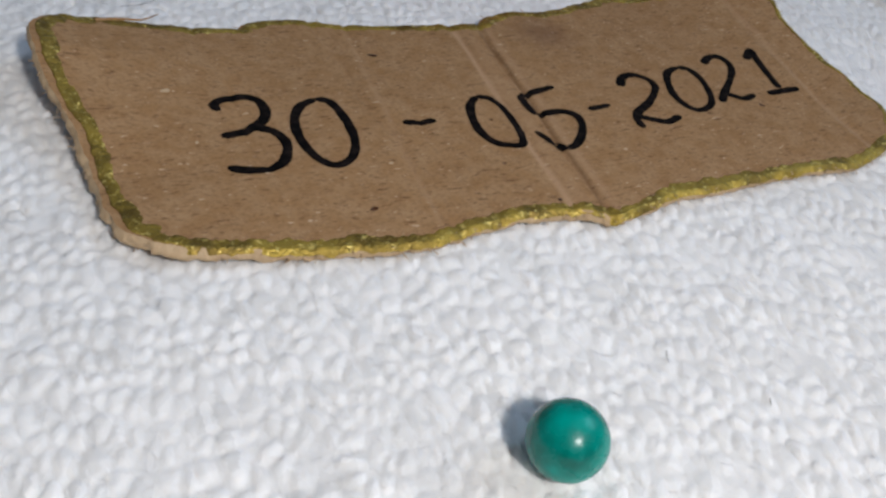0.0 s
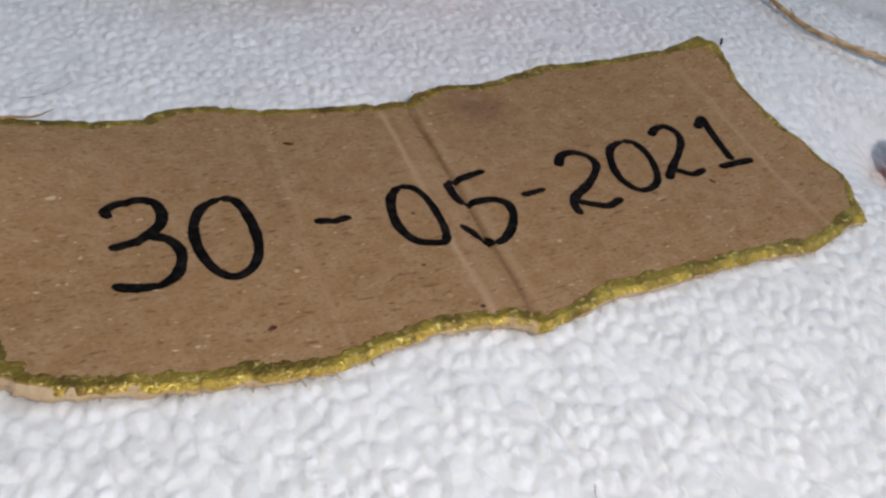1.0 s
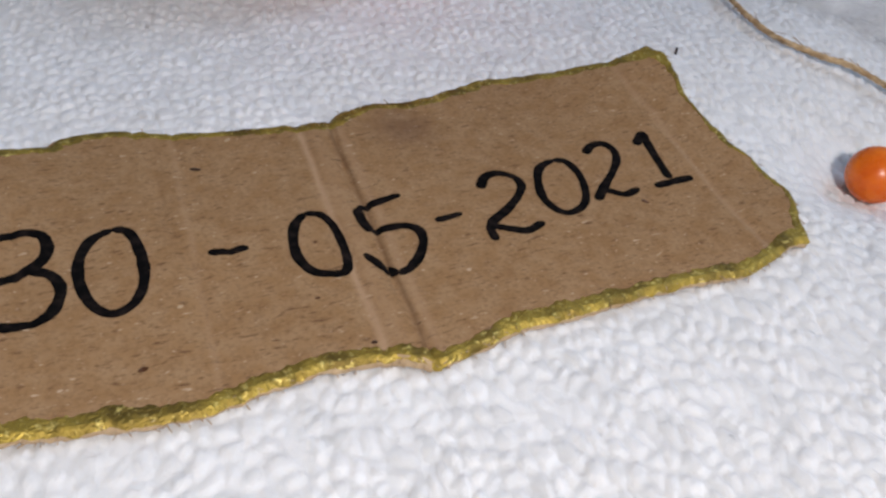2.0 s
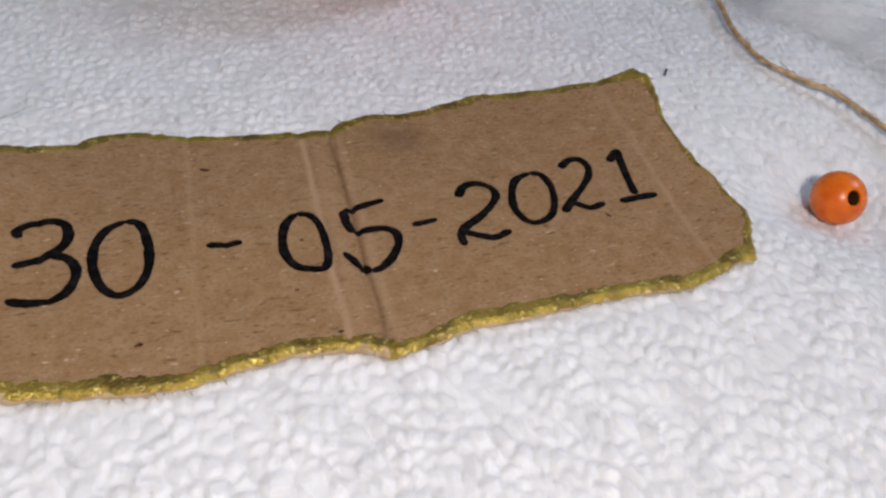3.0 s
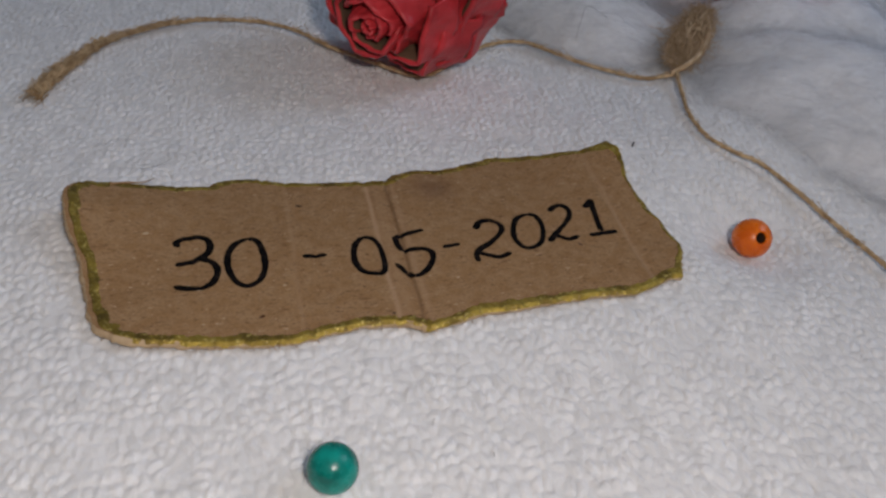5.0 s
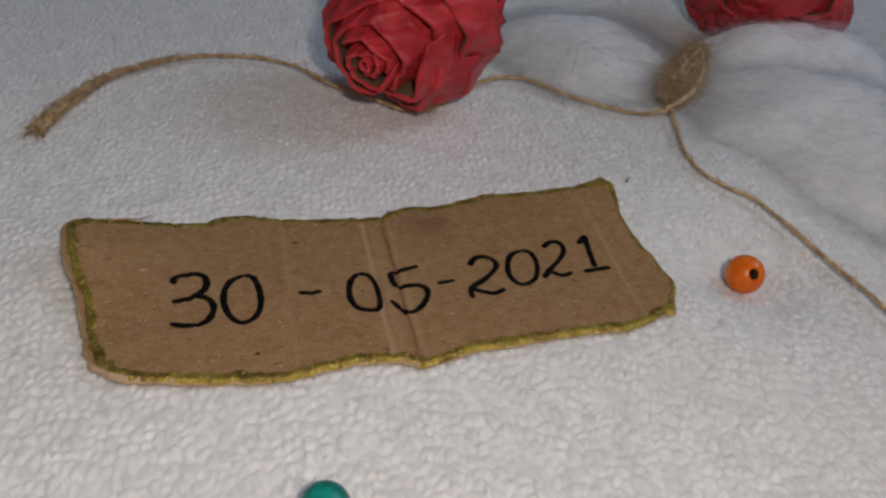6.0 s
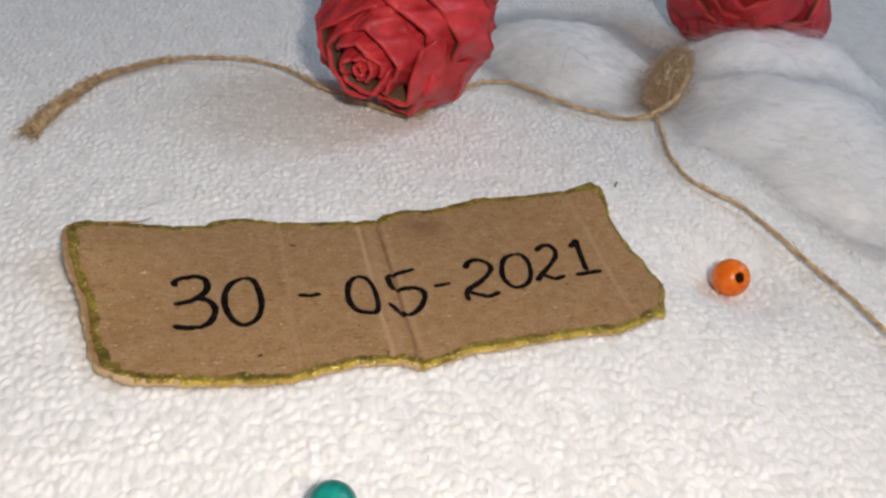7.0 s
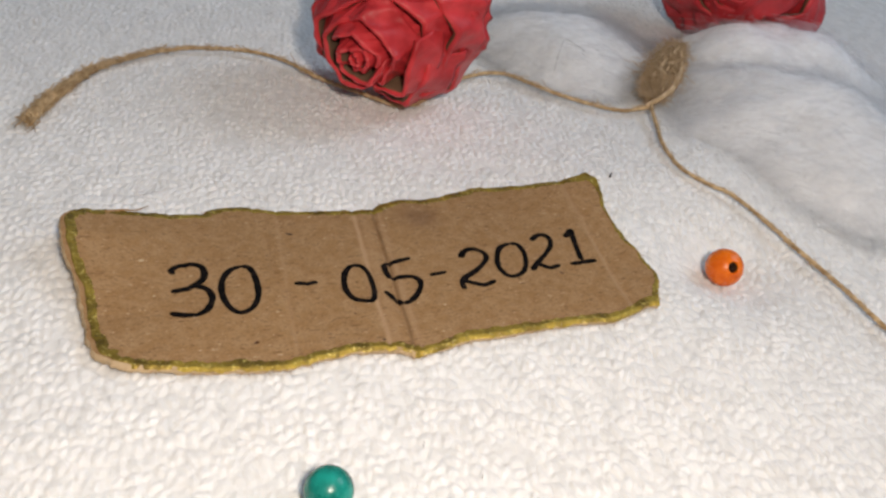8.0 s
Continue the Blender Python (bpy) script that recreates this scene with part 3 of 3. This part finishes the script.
bead("wooden_bead", "round wooden bead painted glossy green lying on the fleece", 3.75, (18.0, -46.8, 3.6), (0.37, 0.68, 0.64), GREEN, 0.5, 0.2)
bead("wooden_bead", "round wooden bead painted orange with a dark drilled hole", 4.1, (115.3, -3.7, -0.0), (-0.1, -1.0, 0.72), ORANGE, 1.1, 0.3)

# ---- jute twine ----


def twine(name, label, points, radius=0.75, loose=None):
    """Three twisted strands along points, with stray fibres; loose frays the start."""
    root = thing(name, label, "twine", "jute twine")
    path = spline(points, 0.55)
    n = len(path)
    rng = random.Random(len(points))
    sides = []
    for i, p in enumerate(path):
        d = (path[min(i + 1, n - 1)] - path[max(i - 1, 0)]).normalized()
        a = d.cross(Vector((0, 0, 1))).normalized()
        sides.append((a, a.cross(d), d))
    for s in range(3):
        verts, faces, line = [], [], []
        for i, p in enumerate(path):
            w = i * 0.55 / 4.2 * 2 * math.pi + s * 2.094 + 0.5 * rough1(i, s, 0.1)
            spread = radius * 0.55 * (1 + 0.2 * rough1(i, 4, 0.15))
            if loose and i < loose:
                spread *= 1 + 3.4 * (1 - i / loose)
            line.append(p + (sides[i][0] * math.cos(w) + sides[i][1] * math.sin(w)) * spread)
        tube(line, lambda f: radius * 0.55 * (1 + 0.15 * rough1(f * n, s + 2, 0.2)) * (1 + (1.0 * max(0, 1 - f * n / loose) if loose else 0)) * (min(1, 0.25 + f * n / 9) if loose else 1), 7, verts, faces)
        link_mesh("strand", verts, faces, JUTE, root)
    verts, faces = [], []
    for _ in range(int(n * 1.1) + (2200 if loose else 0)):
        i = rng.randrange(n)
        if loose and rng.random() < 0.62:
            i = rng.randrange(min(n, int(loose * 1.4)))
        a, b, d = sides[i]
        w = rng.uniform(0, 2 * math.pi)
        far = radius * (1.2 + 3.0 * (1 - i / loose) if loose and i < loose else 1.0)
        start = path[i] + (a * math.cos(w) + b * math.sin(w)) * far * rng.uniform(0.3, 1)
        way = (d * rng.choice((-1, 1)) * rng.uniform(0.7, 1.3) + (a * math.cos(w) + abs(math.sin(w)) * b) * rng.uniform(0.05, 0.5)).normalized()
        size = rng.uniform(1.2, 4.2)
        bend = Vector((rng.uniform(-1, 1), rng.uniform(-1, 1), rng.uniform(-0.8, 0.4))) * 0.18 * size
        line = [start + way * (size * k / 4) + bend * (k / 4) ** 2 for k in range(5)]
        tube(line, rng.uniform(0.04, 0.095), 3, verts, faces, False)
    tagged(link_mesh("fibre", verts, faces, JUTE, root, "stray jute fibres"), kind="stuff")
    return root


twine("jute_twine", "thin brown jute twine with a frayed end curving over the fleece",
      [(-25.2, 79, 1.5), (-19, 92, 1.6), (-9, 106, 1.6), (3.2, 114, 1.5), (13, 117.4, 1.4), (23.2, 117, 1.4), (33, 113.5, 1.5), (40.5, 107, 1.6), (47.5, 95.5, 1.6),
       (56, 86, 1.4), (66, 76.6, 1.3), (75, 80.5, 1.4), (84.2, 87.8, 1.8), (93, 91.5, 2.0), (101, 91, 2.0), (108, 82.5, 1.8), (113.5, 75.7, 1.6), (124.8, 66.5, 1.5), (134.5, 66, 2.0)], 0.52, 66)
twine("jute_twine", "thin brown jute twine running from a knot across the fleece",
      [(137.2, 68.6, 3.4), (134.1, 64.3, 3.0), (130.1, 54.0, 2.9), (125.5, 42.6, 3.6), (123.9, 31.4, 3.8), (126.6, 23.6, 3.7), (130.4, 18.1, 3.4), (133.5, 8.5, 2.1), (135.2, -3.2, 1.2), (136.0, -15.8, 1.4), (136.0, -29.9, 1.5),
       (137, -48, 1.5), (140, -72, 1.5)], 0.5)


def knot():
    """A flat bundle of jute wound round itself, with the twine's loop over it."""
    root = thing("jute_knot", "fuzzy brown knot of jute tying the twine beneath the flower", "knot")
    rng = random.Random(5)
    a, b = Vector((136.5, 67.5, 2.6)), Vector((157, 91, 8.5))
    side = (b - a).cross(Vector((0, 0, 1))).normalized()
    up = side.cross(b - a).normalized()
    for k in range(60):
        off, off2, high = rng.uniform(-1, 1), rng.uniform(-1, 1), rng.uniform(0, 1)
        first, last = rng.uniform(0, 0.3), rng.uniform(0.6, 1.05)
        line = []
        for i in range(15):
            f = first + (last - first) * i / 14
            belly = 0.25 + 0.75 * math.sin(math.pi * min(1, 0.06 + 0.9 * f ** 0.8)) ** 1.2
            o = max(-1, min(1, off + (off2 - off) * f))
            line.append(a.lerp(b, f) + side * ((o * 5.4 - 0.6) * belly) + up * (high * 3.0 * belly * math.sqrt(1 - o * o)) + Vector((rough1(i, k, 0.25), rough1(i, k + 20, 0.25), rough1(i, k + 40, 0.25))) * 2.2)
        verts, faces = [], []
        tube(line, lambda f: 0.26 * (0.4 + 0.8 * math.sin(math.pi * f)), 6, verts, faces)
        link_mesh("strand", verts, faces, PALE_JUTE, root)
    loop = [(133.5, 66, 2.4), (138, 66.4, 4.6), (143, 69.4, 6.0), (148.5, 75.5, 7.5), (153, 83, 8.5), (155.5, 90, 9)]
    verts, faces = [], []
    tube(spline(loop, 0.6), lambda f: 0.75 + 0.1 * rough1(f * 40, 2, 0.5), 8, verts, faces)
    link_mesh("loop", verts, faces, PALE_JUTE, root, "pale jute loop")
    verts, faces = [], []
    for _ in range(5200):
        f = rng.random()
        belly = 0.3 + 0.7 * math.sin(math.pi * min(1, 0.06 + 0.9 * f ** 0.8))
        p = a.lerp(b, f) + side * (rng.gauss(-1.0, 2.8) * belly) + up * rng.uniform(0, 3.6) * belly
        way = Vector((rng.gauss(0, 1), rng.gauss(0, 1), rng.gauss(0, 0.6))).normalized()
        size = rng.uniform(1.2, 3.4)
        bend = Vector((rng.gauss(0, 1), rng.gauss(0, 1), 0)) * 0.2 * size
        tube([p + way * (size * k / 4) + bend * (k / 4) ** 2 for k in range(5)], rng.uniform(0.03, 0.07), 3, verts, faces, False)
    tagged(link_mesh("fibre", verts, faces, PALE_JUTE, root), kind="stuff")


knot()

# ---- red paper roses ----


def fold(root, r, z, start, span, flare, drop, lean, grow, seed):
    """One folded band of paper wound round the flower: a brown lining inside, a round lip, a red wall that flares out."""
    nu, nv = 64, 22
    front = []
    for i in range(nv + 1):
        v = i / nv
        for j in range(nu + 1):
            u = j / nu
            w = start + span * u
            tuck = abs(2 * u - 1) ** 5
            lip_r = r + grow * (u - 0.5) + 0.15 * r * noise.noise(Vector((u * span * 1.3, seed, 0.5)))
            lip_z = z + lean * (u - 0.5) - 4.0 * tuck + 1.3 * noise.noise(Vector((u * span * 1.5, seed, 7.5)))
            # the paper bends at a few corners and runs straight between them
            side_w = 2 * math.pi / 5
            lip_r *= 1 + 0.75 * (math.cos(side_w / 2) / math.cos((w + seed) % side_w - side_w / 2) - 0.9)
            thick = 0.55 + 0.025 * r
            if v < 0.28:                      # lining, from the depth up to the lip
                f = v / 0.28
                rr, zz = lip_r - thick * (1.9 - 0.9 * f), lip_z - 6.0 * (1 - f) - thick
            elif v < 0.5:                     # the rounded fold
                f = (v - 0.28) / 0.22
                a = math.pi * (1 - f)
                rr, zz = lip_r + thick * math.cos(a), lip_z - thick + thick * math.sin(a) * 1.25
            else:                             # the outer wall
                f = (v - 0.5) / 0.5
                rr, zz = lip_r + thick + flare * f ** 1.25, lip_z - thick - drop * f
            out = max(0.0, (v - 0.3) / 0.7)
            # slanting pleats with sharp backs, then broad dents
            slant = u * span * (0.55 + r * 0.055) + out * 0.9
            ridge = 0.55 - 1.7 * abs(noise.noise(Vector((slant * 1.5, out * 0.35, seed))))
            ridge += 0.25 * (0.5 - 1.6 * abs(noise.noise(Vector((slant * 2.7 - out * 1.8, out * 0.6, seed + 9)))))
            rr += ridge * (0.4 + 1.1 * out) * min(2.7, 0.35 + r * 0.105)
            zz += ridge * 0.5 * min(1.6, r * 0.07)
            rr -= 0.08 * r * tuck
            front.append(Vector((rr * math.cos(w), rr * math.sin(w), zz)))
    n, m = len(front), nu + 1
    back = [p * (1 - 0.35 / max(1.5, p.length)) for p in front]
    quads = grid_faces(nv + 1, m)
    edge = [i * m for i in range(nv + 1)] + [nv * m + j for j in range(1, m)] + [i * m + nu for i in range(nv - 1, -1, -1)] + list(range(nu - 1, -1, -1))
    rim = [(b, a, a + n, b + n) for a, b in zip(edge, edge[1:])]
    ob = link_mesh("petal", front + back, [q[::-1] for q in quads] + [tuple(k + n for k in q) for q in quads] + rim, RED, root)
    ob.data.materials.append(KRAFT_IN)
    brown = int(nv * 0.27)
    for k, poly in enumerate(ob.data.polygons):
        if k < len(quads) * 2 and (k >= len(quads) or k // nu < brown):
            poly.material_index = 1
    return ob


def rose(label, place, axis, spin, scale, seed):
    root = thing("paper_rose", label, "flower", "paper roses")
    rng = random.Random(seed)
    # brown paper seen in the gaps between the petals
    prof = [(0.5, 21.5), (2.5, 21.0), (6, 17.5), (10.5, 12.5), (15, 6.5), (18.5, -1), (18, -8), (8, -12), (0.5, -13)]
    verts = [(r * math.cos(2 * math.pi * k / 32) * (1 + 0.05 * rough1(k, seed, 0.4)), r * math.sin(2 * math.pi * k / 32), h) for r, h in prof for k in range(32)]
    link_mesh("core", verts, [q[::-1] for q in grid_faces(len(prof), 32, 0, True)], KRAFT_IN, root, "brown paper core between the petals")
    # lip radius and height, bands in the turn, their span, flare, drop, lean and growth
    ring = [(1.5, 24.6, 1, 6.6, 1.2, 6, 1.2, 1.0), (4.1, 24.4, 2, 3.5, 1.6, 6, 2.0, 1.6), (7.2, 23.0, 2, 3.5, 2.0, 7, 2.5, 2.2),
            (10.6, 20.6, 2, 3.7, 3.0, 8, 4.0, 3.0), (14.3, 16.8, 2, 3.6, 4.0, 10, 5.5, 3.2), (18.0, 11.6, 3, 2.8, 4.6, 11, 6.0, 3.6),
            (21.4, 5.6, 3, 2.8, 4.0, 11, 5.5, 3.2), (23.8, -1.0, 4, 2.2, 2.0, 10, 4.0, 2.0)]
    for k, (r, high, count, span, flare, drop, lean, grow) in enumerate(ring):
        for c in range(count):
            w = 2 * math.pi * c / count + k * 1.9 + rng.uniform(-0.3, 0.3)
            fold(root, r, high + rng.uniform(-0.5, 0.5), w, span, flare, drop, lean * rng.uniform(0.6, 1.2), grow, seed + 10 * k + c * 2.7)
    turn = Vector(axis).to_track_quat("Z", "Y").to_matrix().to_4x4()
    root.matrix_world = Matrix.Translation(Vector(place) * MM) @ turn @ pose(0, 0, 0, 0, 0, spin) @ Matrix.Scale(scale, 4)
    return root


rose("red paper rose rolled from painted brown paper lying on the fleece", (63.6, 81.6, 23.2), (-0.68, -0.73, -0.2), 115, 0.86, 3)
rose("red paper rose with creased petals resting in white cotton wool", (192, 114, 24), (-0.45, -0.55, 0.5), 70, 0.98, 8)

# ---- cotton wool ----


def cotton(label, centre, size, height, seed, count):
    root = thing("cotton_wool", label, "cotton", "cotton wool")
    nu, nv = 96, 30
    rng = random.Random(seed)

    def surface(w, v):
        wob = 1 + 0.22 * noise.noise(Vector((math.cos(w) * 1.4, math.sin(w) * 1.4, seed))) + 0.10 * noise.noise(Vector((math.cos(w) * 4, math.sin(w) * 4, seed)))
        x, y = centre[0] + size[0] * wob * v * math.cos(w), centre[1] + size[1] * wob * v * math.sin(w)
        z = height * max(0, 1 - v ** 2) ** 1.35
        z *= 0.88 + 0.26 * noise.noise(Vector((x * 0.035, y * 0.035, seed))) + 0.06 * noise.noise(Vector((x * 0.12, y * 0.12, seed)))
        return Vector((x, y, z - 0.6))

    verts = [surface(2 * math.pi * k / nu, i / nv) for i in range(nv + 1) for k in range(nu)]
    link_mesh("wad", verts, grid_faces(nv + 1, nu, 0, True), COTTON, root)
    # a thin veil of fibre over the wad
    verts, faces = [], []
    for layer in range(1):
        grow = 1.05 + 0.035 * layer
        base = len(verts)
        for i in range(nv + 1):
            for k in range(nu):
                p = surface(2 * math.pi * k / nu, i / nv)
                q = Vector((centre[0] + (p.x - centre[0]) * grow, centre[1] + (p.y - centre[1]) * grow, p.z + 0.9 + 0.7 * layer - 0.35 * layer * (i / nv) ** 3))
                verts.append(q)
        faces.extend(grid_faces(nv + 1, nu, base, True))
    link_mesh("veil", verts, faces, VEIL, root, "sheer outer cotton fluff")
    verts, faces = [], []
    for _ in range(count):
        w, v = rng.uniform(0, 2 * math.pi), 1.08 * rng.random() ** 0.34
        p = surface(w, v) + Vector((0, 0, -0.2 + 3.4 * rng.random() ** 1.6))
        a = rng.uniform(0, 2 * math.pi)
        way = Vector((math.cos(a), math.sin(a), rng.uniform(-0.15, 0.35)))
        long = rng.uniform(6, 18)
        bend = Vector((rng.gauss(0, 1), rng.gauss(0, 1), rng.uniform(-0.9, 0.3))) * 0.3 * long
        line = []
        for k in range(6):
            q = p + way * (long * (k / 5 - 0.5)) + bend * (k / 5 - 0.5) ** 2
            q.z = max(q.z, 0.1)
            line.append(q)
        tube(line, rng.uniform(0.012, 0.03), 3, verts, faces, False)
    tagged(link_mesh("fibre", verts, faces, COTTON, root, "loose white cotton fibres"), kind="stuff")


cotton("fluffy wad of white cotton wool beside the twine", (173, 47, 0), (37, 52), 15, 2.0, 9000)
cotton("thin fluffy wad of white cotton wool between the paper roses", (128, 110, 0), (28, 34), 13, 7.0, 5500)
cotton("small tuft of white cotton wool under the paper rose", (186, 85, 0), (36, 32), 19, 4.0, 3000)

# ---- stray hairs on the fleece ----


def hair(points, radius=0.09):
    verts, faces = [], []
    tube(spline(points, 0.5), radius, 4, verts, faces)
    tagged(link_mesh("hair", verts, faces, HAIR), "fine dark hair caught in the white fleece", "hair", "stray hairs")


def on_fleece(x, y, up=0.15):
    return (x, y, float(cloth_height(np.array([float(x)]), np.array([float(y)]))[0]) + up)


hair([on_fleece(104.4, 31.2), on_fleece(105, 31.9, 0.4), on_fleece(105.6, 32.6)], 0.22)
hair([on_fleece(35.2, -39.4), on_fleece(35.6, -38.7, 0.2), on_fleece(35.9, -38.0)], 0.03)
hair([on_fleece(42.6, -47.3), on_fleece(42.9, -46.6)], 0.035)
hair([on_fleece(-4.4, 42.4, 0.3), on_fleece(-1.8, 43.0, 0.5), on_fleece(0.8, 44.2, 0.5), on_fleece(2.7, 46.6, 0.3)], 0.03)
hair([(114, 86, 4.5), (117.5, 91.5, 7.5), (121, 96, 9.6), (123, 93, 9.4), (124.5, 89.5, 8.6)], 0.055)

# a loose sliver of paper at the card's upper rim
sliver_v, sliver_f = [], []
tube(spline([(-9.5, 29.6, card_z(-9.5, 29.6) + 0.1), (-6.3, 30.6, card_z(-6.3, 30.3) + 0.2), (-3.6, 30.7, card_z(-3.6, 30) + 0.4), (-1.2, 32.2, card_z(-1.2, 30) + 0.6)], 0.4), lambda f: 0.28 * (1 - 0.8 * f), 6, sliver_v, sliver_f)
link_mesh("sliver", sliver_v, sliver_f, KRAFT, CARD, "loose torn paper sliver")
